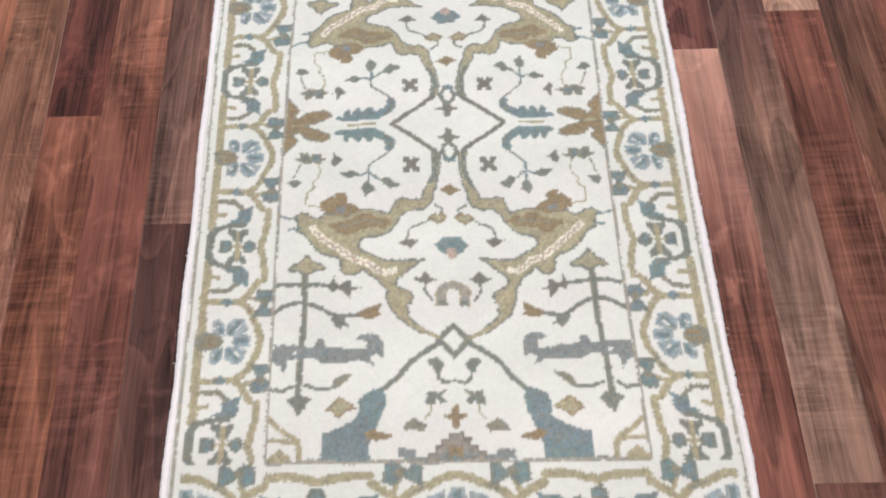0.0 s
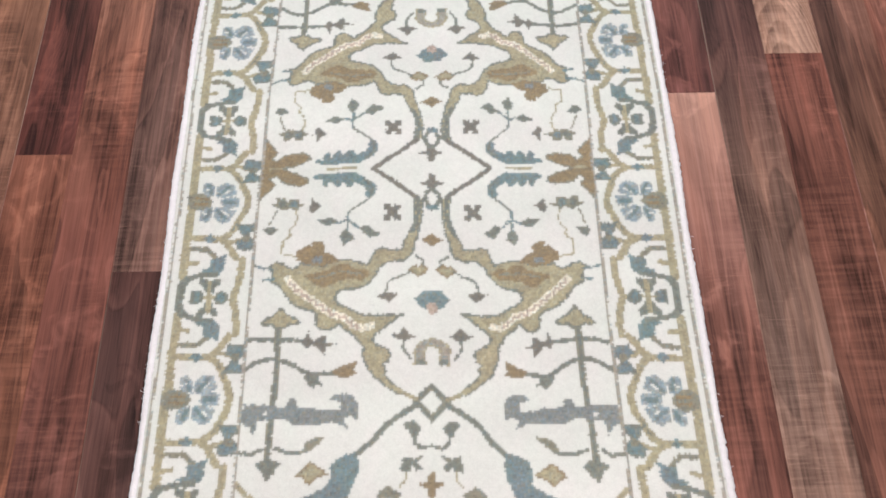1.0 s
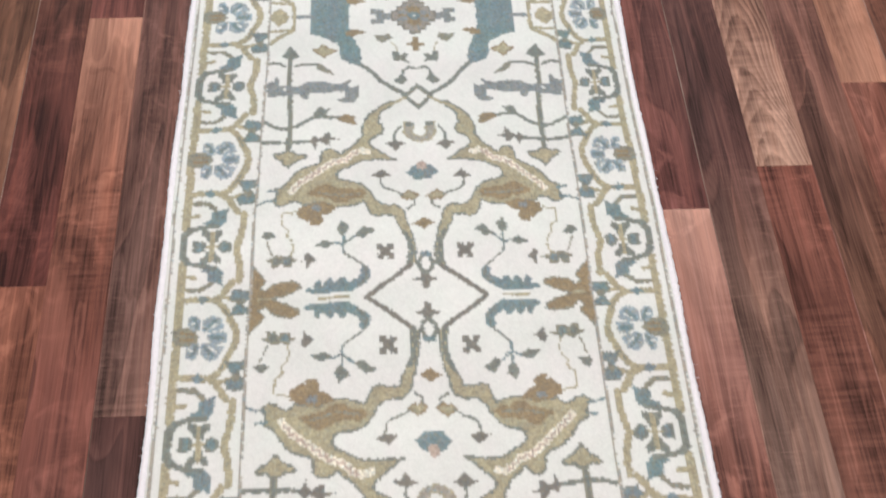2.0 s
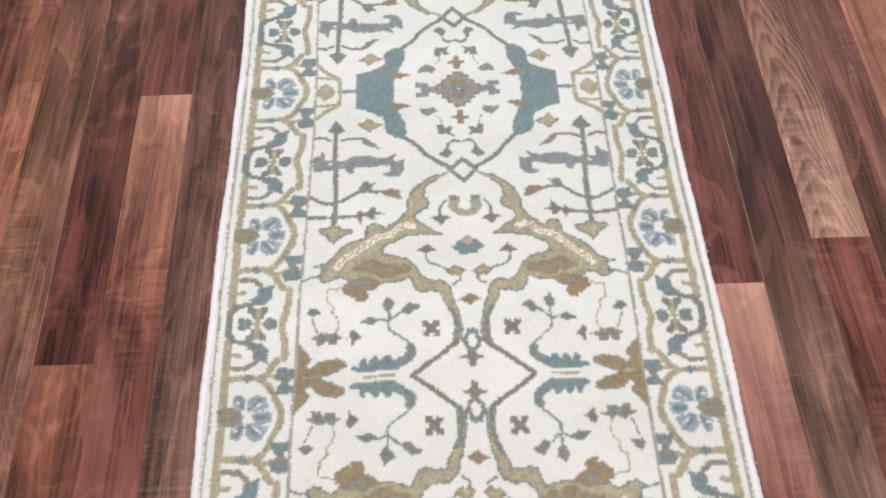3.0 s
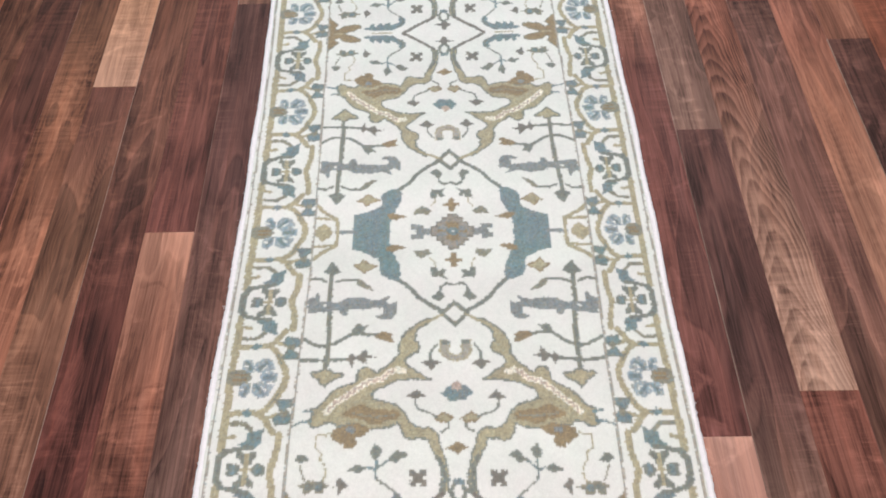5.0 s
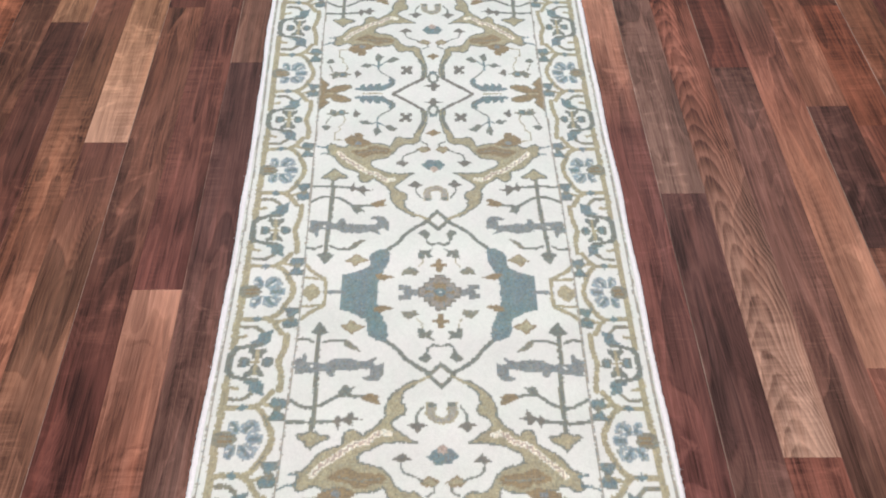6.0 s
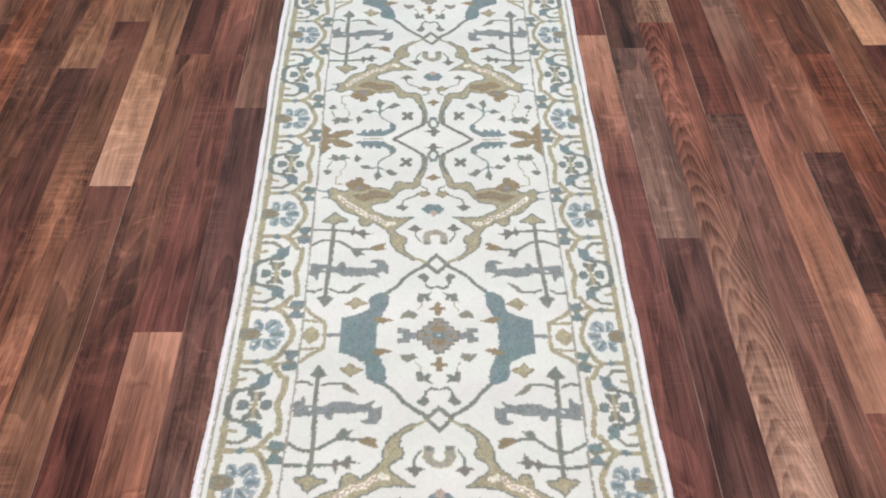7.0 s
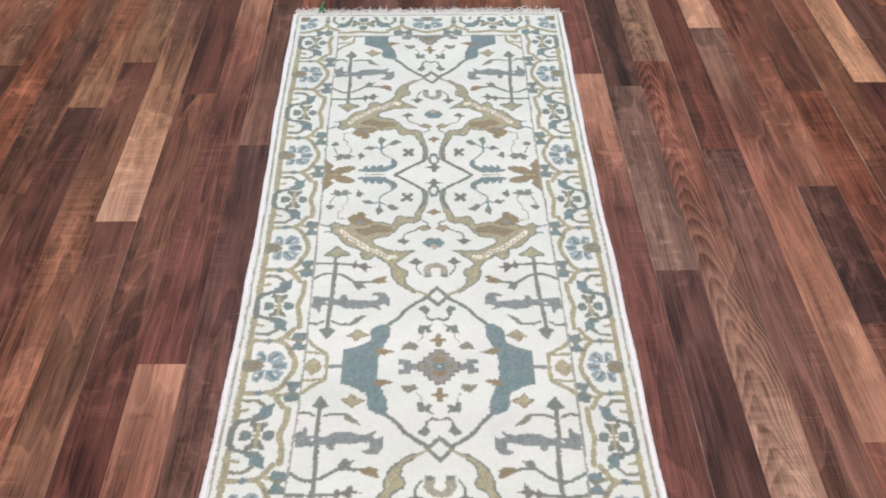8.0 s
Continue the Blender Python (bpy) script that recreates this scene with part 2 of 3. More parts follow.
def sprig_motifs(c):
    """The flowering sprigs between the lozenge and the big leaf."""
    c.line("green", "103,51 115,61 131,74 134,83", 3.4)
    c.line("blue", "134,77 132,110", 4)
    c.poly("green", "177,89 166,88 158,85 152,90 144,94 153,98 162,101 169,96")
    c.line("blue", "146,96 134,90 117,104", 3.6)
    c.poly("green", "141,120 139,110 132,107 126,114 121,124 129,129 134,136 137,129")
    c.poly("green", "117,105 104,100 96,108 85,113 82,110 91,119 101,122 109,115")
    c.rosette("dark", 69, 77, 14)
    c.poly("dark", "191,71 188,61 186,50 179,60 171,65 180,73 184,79")
    c.poly("olive", "251,63 242,60 241,50 230,52 225,59 220,52 207,53 207,60 194,63 207,68 210,74 221,70 231,74 239,69")
    c.oval("green", 232, 62, 6, 6)
    c.oval("blue", 215, 62, 6, 6)
    c.line("olive", "240,73 245,86 248,97", 3)
    c.poly("green", "258,108 250,101 243,102 234,105 241,115 248,118")
    c.line("tan", "210,73 206,85 209,98 216,105 215,118 224,124 224,148 210,149 197,154", 2.8)
    c.poly("brown", "20,125 7,119 -2,111 -2,111 -2,137 9,130")


def leaf_motifs(c):
    """The great tan leaf with its toothed spine, and the column down to it."""
    c.poly("tan", "32,53 29,76 31,96 36,105 41,119 48,130 49,141 68,142 79,138 89,142 93,151 96,161 99,167 110,184 102,200 94,191 86,180 82,171 72,162 62,159 48,160 36,153 32,146 30,131 25,120 21,101 16,81 17,54")
    c.poly("tan", "97,166 112,162 128,159 144,159 155,165 159,168 169,166 193,164 197,169 205,172 215,168 221,163 231,161 241,169 236,175 233,184 236,192 226,196 218,202 212,211 205,221 194,231 181,236 170,240 164,245 165,255 163,264 155,270 145,269 137,262 130,260 121,233 133,230 140,221 139,212 131,207 116,205 101,200")
    c.poly("tan", "132,259 126,267 116,273 108,280 104,287 98,294 99,306 96,319 92,327 85,338 73,346 60,356 48,363 43,362 48,354 60,345 69,335 67,327 71,319 65,316 62,306 65,298 73,295 82,290 88,283 85,275 79,270 71,264 63,258 55,251 43,244 71,246 99,245 110,241 124,233")
    c.line("green", "32,53 29,76 31,96 36,105 41,119 48,130 49,141 68,142 79,138 89,142 93,151 96,161 99,167 112,162 128,159 144,159 155,165 159,168 169,166 193,164 197,169 205,172 215,168 221,163 231,161 241,169 236,175 233,184 236,192", 3.4)
    c.line("green", "236,192 226,196 218,202 212,211 205,221 194,231 181,236 170,240 164,245 165,255 163,264 155,270 145,269 137,262 132,259 126,267 116,273 108,280 104,287 98,294 99,306 96,319 92,327 85,338 73,346 60,356 48,363", 3.4)
    c.line("green", "43,362 48,354 60,345 69,335 67,327 71,319 65,316 62,306 65,298 73,295 82,290 88,283 85,275 79,270 71,264 63,258 55,251 43,244 71,246 99,245 110,241 123,233 133,230 140,221 139,212 131,207 116,205 102,200", 3.4)
    c.line("green", "102,200 94,191 86,180 82,171 72,162 62,159 48,160 36,153 32,146 30,131 25,120 21,101 16,81 17,54", 3.4)
    c.line("green", "25,51 23,79 27,97 35,112", 7)
    c.poly("brown", "187,183 170,177 154,175 143,168 130,165 119,172 101,173 94,182 105,191 121,191 137,193 145,197 156,203 167,198 176,191")
    c.line("olive", "169,186 138,179 106,181", 3)
    c.line("cream", "210,188 195,204 179,216 162,231 146,243 126,248 114,260 102,265 90,262", 11)
    spine = points("208,190 195,204 179,217 162,231 146,243 126,248 114,260 102,265")
    wave = []
    for n in range(22):
        at = n / 22 * (len(spine) - 1)
        a, b = spine[int(at)], spine[int(at) + 1]
        f = at - int(at)
        side = 2.4 if n % 2 else -2.4
        wave.append((a[0] + (b[0] - a[0]) * f + side * 0.6, a[1] + (b[1] - a[1]) * f + side))
    c.line("rose", wave, 3.2)
    c.poly("brown", "199,159 202,145 193,138 186,132 182,135 181,127 168,126 161,135 163,144 152,148 141,158 140,162 155,165 159,169 169,167 183,164")
    c.oval("grey", 170, 157, 8, 6)
    c.line("blue", "235,172 249,170 262,165", 4)
    c.line("blue", "232,188 247,190", 4)


def palmette_motifs(c):
    """The small palmette on the middle line with its hooked flowers."""
    c.poly("tan", "38,176 28,168 22,171 16,167 6,175 15,181 22,185 28,182", "brown", 3)
    c.line("green", "13,167 14,159 27,152", 4)
    c.line("green", "34,177 46,184 60,189 68,195 71,209", 3.8)
    c.poly("dark", "86,214 78,212 71,208 64,212 53,213 60,220 66,227 74,222")
    c.poly("blue", "-2,207 13,206 19,214 28,220 21,227 14,235 -2,235")
    c.poly("rose", "-2,224 6,227 10,233 6,239 -2,244")
    c.poly("dark", "62,277 52,273 43,262 36,271 25,277 36,282 42,286 50,282")
    c.line("green", "44,285 43,296 38,304 32,312", 4)
    c.poly("line", "-2,280 10,282 20,287 27,298 26,320 10,317 12,298 7,292 -2,291", "tan", 2.5)
    c.oval("green", 17, 316, 8, 5)


def node_motifs(c):
    """The crossing knot and the ribbons that run from it into the medallion."""
    c.line("green", "-4,398 23,373 -4,348", 9)
    c.line("olive", "-4,394 20,373 -4,352", 3)
    c.line("green", "22,377 48,393 67,408 84,429 103,445", 8)
    c.line("tan", "22,370 45,358 65,348", 6)


def tree_motifs(c):
    """The arrow-headed tree, its leafy branches and the long grey beast across it."""
    c.line("green", "262,284 220,282 180,286", 6.5)
    c.poly("dark", "184,286 179,279 175,270 172,282 168,286 164,283 157,279 150,279 151,287 142,291 131,289 140,293 150,296 152,308 161,298 170,291 176,299")
    c.line("green", "267,329 249,318 234,311 218,311 205,315 193,322 180,332 169,336 150,334 135,333", 6.5)
    c.poly("brown", "140,331 135,325 127,323 120,319 108,315 107,323 112,328 106,333 121,339 131,338")
    c.poly("green", "179,338 169,333 160,337 155,346 150,352 161,350 166,357 173,349")
    c.line("green", "270,443 247,447 234,440", 5.5)
    c.line("green", "215,440 197,445 173,444", 5.5)
    c.poly("olive", "179,444 167,443 156,433 144,421 159,424 172,430")
    c.line("olive", "218,260 218,298 218,332 219,368", 9)
    c.line("olive", "225,458 223,419 219,362", 9)
    c.line("green", "218,260 218,298 218,332 219,368", 5)
    c.line("green", "225,458 223,419 219,362", 5)
    c.poly("tan", "244,258 236,250 228,246 224,240 216,233 210,241 201,247 192,251 188,256 196,260 205,259 210,265 222,265 229,259 237,261", "green", 3.6)
    c.poly("green", "242,461 234,470 226,484 216,473 207,461 217,455 229,454")
    c.poly("grey", "260,375 263,403 252,408 244,421 240,399 221,399 206,396 191,405 163,407 138,402 115,411 123,398 113,394 103,399 102,377 109,366 121,362 136,365 140,370 126,375 127,385 139,386 161,383 186,382 189,370 197,369 204,382 230,377")
    c.oval("ivory", 230, 390, 4, 3)


def medallion_motifs(c):
    """The slate-blue medallion with its flowers inside and brackets outside."""
    c.poly("blue", "192,553 190,509 176,506 160,499 143,490 138,483 140,466 132,453 118,446 103,443 99,456 103,477 111,496 118,511 123,528 121,553")
    c.poly("brown", "128,514 113,521 89,514 116,504 128,507")
    c.poly("tan", "186,475 175,478 168,488 158,479 142,474 156,465 166,458 173,466", "brown", 2.5)
    c.line("grey", "222,549 187,549", 10)
    c.line("tan", "221,553 221,535 224,518 250,502 268,485", 8)
    c.line("tan", "226,520 266,516", 6)
    c.poly("tan", "277,553 228,553 236,538 248,528 263,540")
    c.poly("grey", "83,553 83,532 59,531 59,541 40,541 40,553")
    c.poly("ivory", "85,553 74,553 74,544 86,543")
    c.poly("taupe", "42,553 42,537 31,537 31,527 21,527 21,517 10,517 10,509 -2,509 -2,553", "dark", 2.2)
    c.poly("brown", "31,553 31,545 22,545 22,536 12,536 12,528 -2,528 -2,553")
    c.oval("grey", 19, 541, 9, 6)
    c.poly("blue", "-2,553 17,553 8,542 -2,538")
    c.oval("ivory", 0, 549, 4, 3)
    c.poly("brown", "-2,502 5,500 6,489 18,487 18,482 6,480 5,470 -2,467")
    c.poly("olive", "78,508 63,505 49,509 43,499 61,488 72,495")
    c.line("tan", "45,489 36,479 35,467", 2.6)
    c.poly("green", "45,468 32,469 29,460 21,467 14,463 20,455 12,444 27,450 41,447")
    c.line("green", "26,414 23,430 13,436 -2,431", 5)
    c.poly("green", "42,407 32,414 29,423 20,417 15,408 26,398 37,401")


HALF = 549
FIELD = Chart(269, HALF + 2)
for motifs in (sprig_motifs, leaf_motifs, diamond_motifs, palmette_motifs, tree_motifs, node_motifs, medallion_motifs):
    motifs(FIELD)
FIELD.line("green", "0,38 10,44 12,56 7,66 0,72", 7)
FIELD.oval("ivory", 0, 53, 6, 7)
FIELD.oval("blue", 0, 70, 11, 5)

# Border chart: u across from the inner guard line, v along from a flower's centre to a cross's centre.
STEP = 155
EDGE = Chart(136, STEP + 2)


def border_motifs(c):
    """The flower and the cross of the border, and the vine between them."""
    c.line("tan", "104,-2 104,122", 14)
    c.line("tan", "103,62 73,61 51,62", 10)
    c.line("tan", "16,0 19,16 26,29 31,42 40,54 52,62 41,70 33,83 26,93", 11)
    c.line("olive", "26,29 36,48", 3)
    c.line("tan", "16,96 16,113 18,130 25,157", 11)
    c.line("tan", "36,68 14,60", 7)
    c.poly("blue", "28,38 1,38 3,49 11,53 8,58 -1,67 3,78 24,80 28,68 17,59", "green", 2.5)
    c.oval("olive", 13, 61, 6, 6)
    c.poly("blue", "80,59 74,58 70,52 66,58 59,61 65,66 70,69 76,65")
    c.line("olive", "94,79 73,78 62,87 55,95", 8)
    c.poly("blue", "64,94 50,90 38,84 42,96 42,111 51,119 67,120 78,113 65,107")
    c.line("green", "55,118 80,121 97,126", 8)
    c.line("green", "97,126 104,135 105,157", 12)
    c.line("tan", "96,102 85,100", 7)
    c.poly("olive", "112,-2 111,8 100,15 86,14 74,7 70,-2")
    c.line("brown", "98,4 80,4", 5)
    c.poly("sky", "69,10 70,26 77,36 88,33 89,17 81,10")
    c.poly("sky", "34,14 41,32 55,37 67,28 68,10 56,7")
    c.poly("sky", "30,-2 31,7 44,10 58,5 58,-2")
    c.line("blue", "62,13 49,28", 6)
    c.line("blue", "74,15 80,29", 6)
    c.line("blue", "36,1 52,1", 5)
    c.line("ivory", "46,22 54,16", 2.4)
    c.line("ivory", "80,22 86,20", 2.4)
    c.oval("ivory", 63, 3, 5, 3)
    c.poly("green", "70,158 71,147 80,144 89,143 91,150 88,158")
    c.poly("green", "32,149 40,143 50,146 53,158 31,158")
    c.poly("green", "46,124 57,127 61,132 65,127 77,124 78,133 70,139 68,148 54,148 52,139 45,133")
    c.line("tan", "61,158 61,131", 8)
    c.line("tan", "54,155 69,155", 5)
    c.oval("blue", 80, 151, 5, 6)
    c.oval("blue", 42, 152, 5, 6)


border_motifs(EDGE)

# ---- the rug's true size: hand-knotted, so the repeats differ a little ----
GUARD = 0.263
FIELD_V = [-1098, -918, -549, -180, 0, 180, 549, 918, 1098]
FIELD_Y = [-1.097, -0.918, -0.547, -0.177, 0.009, 0.194, 0.576, 0.978, 1.198]
SIDE_Y = [-1.225, -1.07, -0.919, -0.766, -0.606, -0.458, -0.296, -0.147, 0.010, 0.163, 0.332, 0.490, 0.650, 0.826, 1.002, 1.16, 1.325]
END_U = [-0.53, -0.365, -0.19, 0.0, 0.19, 0.365, 0.53]
RUG_Y0, RUG_Y1 = -1.235, 1.326
SHEAR = -0.03
RUG_TOP = 0.009


EDGE_Y = [-1.1, -0.8, -0.4, -0.2, 0.0, 0.27, 0.5, 0.83, 1.25]


def rug_middle(y):
    return np.interp(y, EDGE_Y, [-0.0005, -0.002, -0.001, -0.001, 0.0025, 0.003, 0.001, -0.0025, -0.001])


def rug_half(y):
    return np.interp(y, EDGE_Y, [0.3975, 0.394, 0.395, 0.391, 0.3895, 0.390, 0.389, 0.3935, 0.398])


def guard_shift(y):
    """How far the border's inner line strays to one side."""
    return np.interp(y, [-1.05, -0.8, -0.64, -0.15, 0.0, 0.3, 0.75, 1.1], [0.002, 0.0, 0.0015, 0.009, 0.009, 0.006, 0.004, 0.006])


def ripple(a, b, seed, size):
    """Smooth unevenness over the rug, about -1 to 1."""
    rng = np.random.RandomState(seed)
    out = np.zeros(np.broadcast(a, b).shape)
    for n in range(7):
        f = (0.6 + n * 0.55) / size
        turn = rng.uniform(0, 6.283, 3)
        out += np.sin(a * f * math.cos(turn[0]) * 6.283 + b * f * math.sin(turn[0]) * 6.283 + turn[1]) / (1 + 0.35 * n)
    return out / 2.6


def look_up(chart, u, v):
    rows = np.clip((v / chart.step).astype(int), 0, chart.ink.shape[0] - 1)
    cols = np.clip((u / chart.step).astype(int), 0, chart.ink.shape[1] - 1)
    return chart.ink[rows, cols]


def zigzag(v, period):
    """Mirrored repeat."""
    r = np.mod(v, 2 * period)
    return np.where(r > period, 2 * period - r, r)


def knot_dyes(u, y):
    """The dye of every knot at u across and y along the rug, in metres."""
    rng = np.random.RandomState(5)
    uu = u + 0.0016 * ripple(u, y, 3, 0.16) + rng.normal(0, 0.0004, u.shape)
    yy = y + 0.0022 * ripple(u, y, 4, 0.2) + rng.normal(0, 0.0004, u.shape)
    across = np.abs(uu) * 1000
    # the field's middle line wanders from the rug's
    v = zigzag(np.interp(yy, FIELD_Y, FIELD_V) + HALF, HALF)
    stray = np.interp(yy, [-1.1, -0.918, -0.77, -0.547, -0.32, -0.1, 0.2, 0.35, 0.576, 0.825, 0.978, 1.2], [0.001, 0.005, 0.008, 0.011, 0.014, 0.012, 0.010, 0.005, 0.010, 0.014, 0.010, 0.005])
    outward = np.clip((np.abs(uu) - 0.07) / 0.12, 0, 1)
    off = np.abs(uu - stray - (guard_shift(yy) - stray) * outward)
    ease = np.interp(v, [0, 80, 200, 400, 480, 549], [0.007, 0.007, 0.002, 0.002, 0.004, 0.004])
    ink = look_up(FIELD, (off + ease * np.clip(off / 0.05, 0, 1)) * 1000, v)
    # side borders
    inner = (GUARD + np.sign(uu) * guard_shift(yy)) * 1000
    side = look_up(EDGE, (across - inner) / (367 - inner) * 104, zigzag(np.interp(yy, SIDE_Y, np.arange(len(SIDE_Y)) - 2.0) * STEP, STEP))
    ink = np.where(across > inner, side, ink)
    # end borders
    out = np.maximum(yy - FIELD_Y[-1], FIELD_Y[0] - yy) * 1000
    end = look_up(EDGE, np.maximum(out, 0) / 1.08, zigzag(np.interp(uu, END_U, np.arange(len(END_U)) - 3.0) * STEP, STEP))
    ink = np.where((out > 0) & (across < 375), end, ink)
    rim = np.minimum(399 - across, np.where(yy > 0, RUG_Y1 - yy, yy - RUG_Y0) * 1000)
    # guard lines, and the plain rim with its thin line
    line = NAMES.index("line")
    near_field = out < 0
    ink = np.where((np.abs(across - inner) < 2.2) & near_field, line, ink)
    ink = np.where((np.abs(out) < 2.2) & (across < inner), line, ink)
    ink = np.where(rim < 24, NAMES.index("ivory"), ink)
    ink = np.where((rim > 11) & (rim < 15.5), line, ink)
    return ink


def build_rug():
    rug = new("runner_rug")
    tagged(rug, "ivory hand-knotted wool runner with tan and slate-blue floral pattern", "rug")
    knot = 0.0027
    ku = np.arange(-0.396, 0.3961, knot)
    ky = np.arange(RUG_Y0, RUG_Y1, knot)
    gu, gy = np.meshgrid(ku, ky)
    ink = knot_dyes(gu, gy)
    table = np.array([lin(DYES[n]) for n in NAMES])
    rng = np.random.RandomState(9)
    dye = table[ink]
    heather = rng.rand(*gu.shape) * np.where(ink == 0, 0.0, np.where(np.isin(ink, [NAMES.index(n) for n in ("brown", "tan", "rose", "cream")]), 0.25, 0.65))
    other = table[rng.choice([NAMES.index(n) for n in ("olive", "blue", "tan", "green", "dark")], gu.shape)]
    bright = dye.mean(-1, keepdims=True) / other.mean(-1, keepdims=True)
    dye = dye + (other * bright - dye) * heather[..., None]
    abrash = 1 + 0.05 * ripple(gu * 0.2, gy, 11, 0.3) + rng.normal(0, 0.05, gu.shape) * np.where(ink == 0, 0.15, 3.0)
    dye = dye * abrash[..., None]
    # dye lots: patches a few knots wide, and slate blue that drifts towards teal
    mottle = np.where(ink == 0, 0.0, 0.10) * np.clip(ripple(gu, gy, 31, 0.035) + 0.7 * ripple(gu, gy, 32, 0.016), -1.5, 1.5)
    drift = np.where(ink == NAMES.index("blue"), 0.09, 0.02) * np.clip(ripple(gu, gy, 33, 0.11), -1, 1)
    dye = dye * np.stack([1 + mottle - drift, 1 + mottle + 0.4 * drift, 1 + mottle - 0.3 * drift], -1)
    # neighbouring tufts lean into one another
    pad = np.pad(dye, ((1, 1), (1, 1), (0, 0)), mode="edge")
    dye = 0.72 * dye + 0.07 * (pad[:-2, 1:-1] + pad[2:, 1:-1] + pad[1:-1, :-2] + pad[1:-1, 2:])
    # two by two points for a knot
    nv, nu = ku.size * 2, ky.size * 2
    fine_u = np.linspace(-1, 1, nv)
    fine_y = np.linspace(RUG_Y0, RUG_Y1, nu)
    a, y = np.meshgrid(fine_u, fine_y)
    col = np.repeat(np.repeat(dye, 2, 0), 2, 1)
    x = rug_middle(y) + a * (rug_half(y) - 0.003)
    rim = np.minimum((1 - np.abs(a)) * 0.4, np.minimum(y - RUG_Y0, RUG_Y1 - y))
    drop = np.clip(1 - rim / 0.008, 0, 1)
    z = RUG_TOP - 0.006 * drop ** 2 + 0.0005 * ripple(a * 0.4, y, 21, 0.05) + 0.0006 * ripple(a * 0.4, y, 22, 0.5) + rng.normal(0, 0.00012, y.shape)
    z[0, :] = z[-1, :] = z[:, 0] = z[:, -1] = 0.0015
    xyz = np.stack([x, y + SHEAR * x, z], -1).reshape(-1, 3)
    me = bpy.data.meshes.new("wool_surface")
    grid = np.arange(nu * nv).reshape(nu, nv)
    quads = np.stack([grid[:-1, :-1], grid[:-1, 1:], grid[1:, 1:], grid[1:, :-1]], -1).reshape(-1, 4)
    me.vertices.add(len(xyz))
    me.vertices.foreach_set("co", xyz.astype(np.float32).ravel())
    me.loops.add(quads.size)
    me.loops.foreach_set("vertex_index", quads.astype(np.int32).ravel())
    me.polygons.add(len(quads))
    me.polygons.foreach_set("loop_start", np.arange(0, quads.size, 4, dtype=np.int32))
    me.update(calc_edges=True)
    me.polygons.foreach_set("use_smooth", np.ones(len(quads), bool))
    layer = me.attributes.new("dye", "FLOAT_COLOR", "POINT")
    layer.data.foreach_set("color", np.concatenate([col.reshape(-1, 3), np.ones((nu * nv, 1))], 1).astype(np.float32).ravel())
    me.materials.append(PILE)
    ob = new("wool_surface", me)
    ob.parent = rug

    # overcast edges: a fat white cord, lumpy from the stitches
    for side in (-1, 1):
        bm = bmesh.new()
        rings = []
        count = 700
        for n in range(count):
            yy = RUG_Y0 + 0.004 + (RUG_Y1 - RUG_Y0 - 0.008) * n / (count - 1)
            r = 0.0050 + 0.0003 * math.sin(n * 1.9) * rng.uniform(0.3, 1) + rng.normal(0, 0.0003)
            cx = float(rug_middle(yy)) + side * (float(rug_half(yy)) - 0.0035) + rng.normal(0, 0.00035) + 0.0012 * math.sin(yy * 23 + side)
            ring = []
            for k in range(8):
                turn = k * math.tau / 8
                ring.append(bm.verts.new((cx + r * 1.25 * math.cos(turn), yy + SHEAR * cx, max(0.0006, 0.0052 + r * 0.85 * math.sin(turn)))))
            rings.append(ring)
        for p, q in zip(rings, rings[1:]):
            for k in range(8):
                bm.faces.new((p[k], p[(k + 1) % 8], q[(k + 1) % 8], q[k])).smooth = True
        bm.faces.new(rings[0])
        bm.faces.new(rings[-1])
        bmesh.ops.recalc_face_normals(bm, faces=bm.faces)
        part("selvedge", bm, WHITE_WOOL, rug, "white overcast wool edge cord")

    # woven end bands and fringes
    for sign, y_end in ((1, RUG_Y1), (-1, RUG_Y0)):
        bm = bmesh.new()
        mid, half = float(rug_middle(y_end)), float(rug_half(y_end)) - 0.002
        rows = []
        for n in range(200):
            xx = mid + half * (n / 99.5 - 1)
            wob = 0.0012 * math.sin(n * 0.7) + rng.normal(0, 0.0006)
            row = []
            for along, zz in ((-0.003, 0.002), (-0.002, 0.0062), (0.003, 0.006), (0.0075, 0.0035), (0.009, 0.0008)):
                row.append(bm.verts.new((xx, y_end + sign * (along + wob) + SHEAR * xx, zz + rng.normal(0, 0.0003))))
            rows.append(row)
        for p, q in zip(rows, rows[1:]):
            for k in range(4):
                bm.faces.new((p[k], q[k], q[k + 1], p[k + 1])).smooth = True
        bmesh.ops.recalc_face_normals(bm, faces=bm.faces)
        part("end_band", bm, COTTON, rug, "white flat-woven cotton end band")
        bm = bmesh.new()
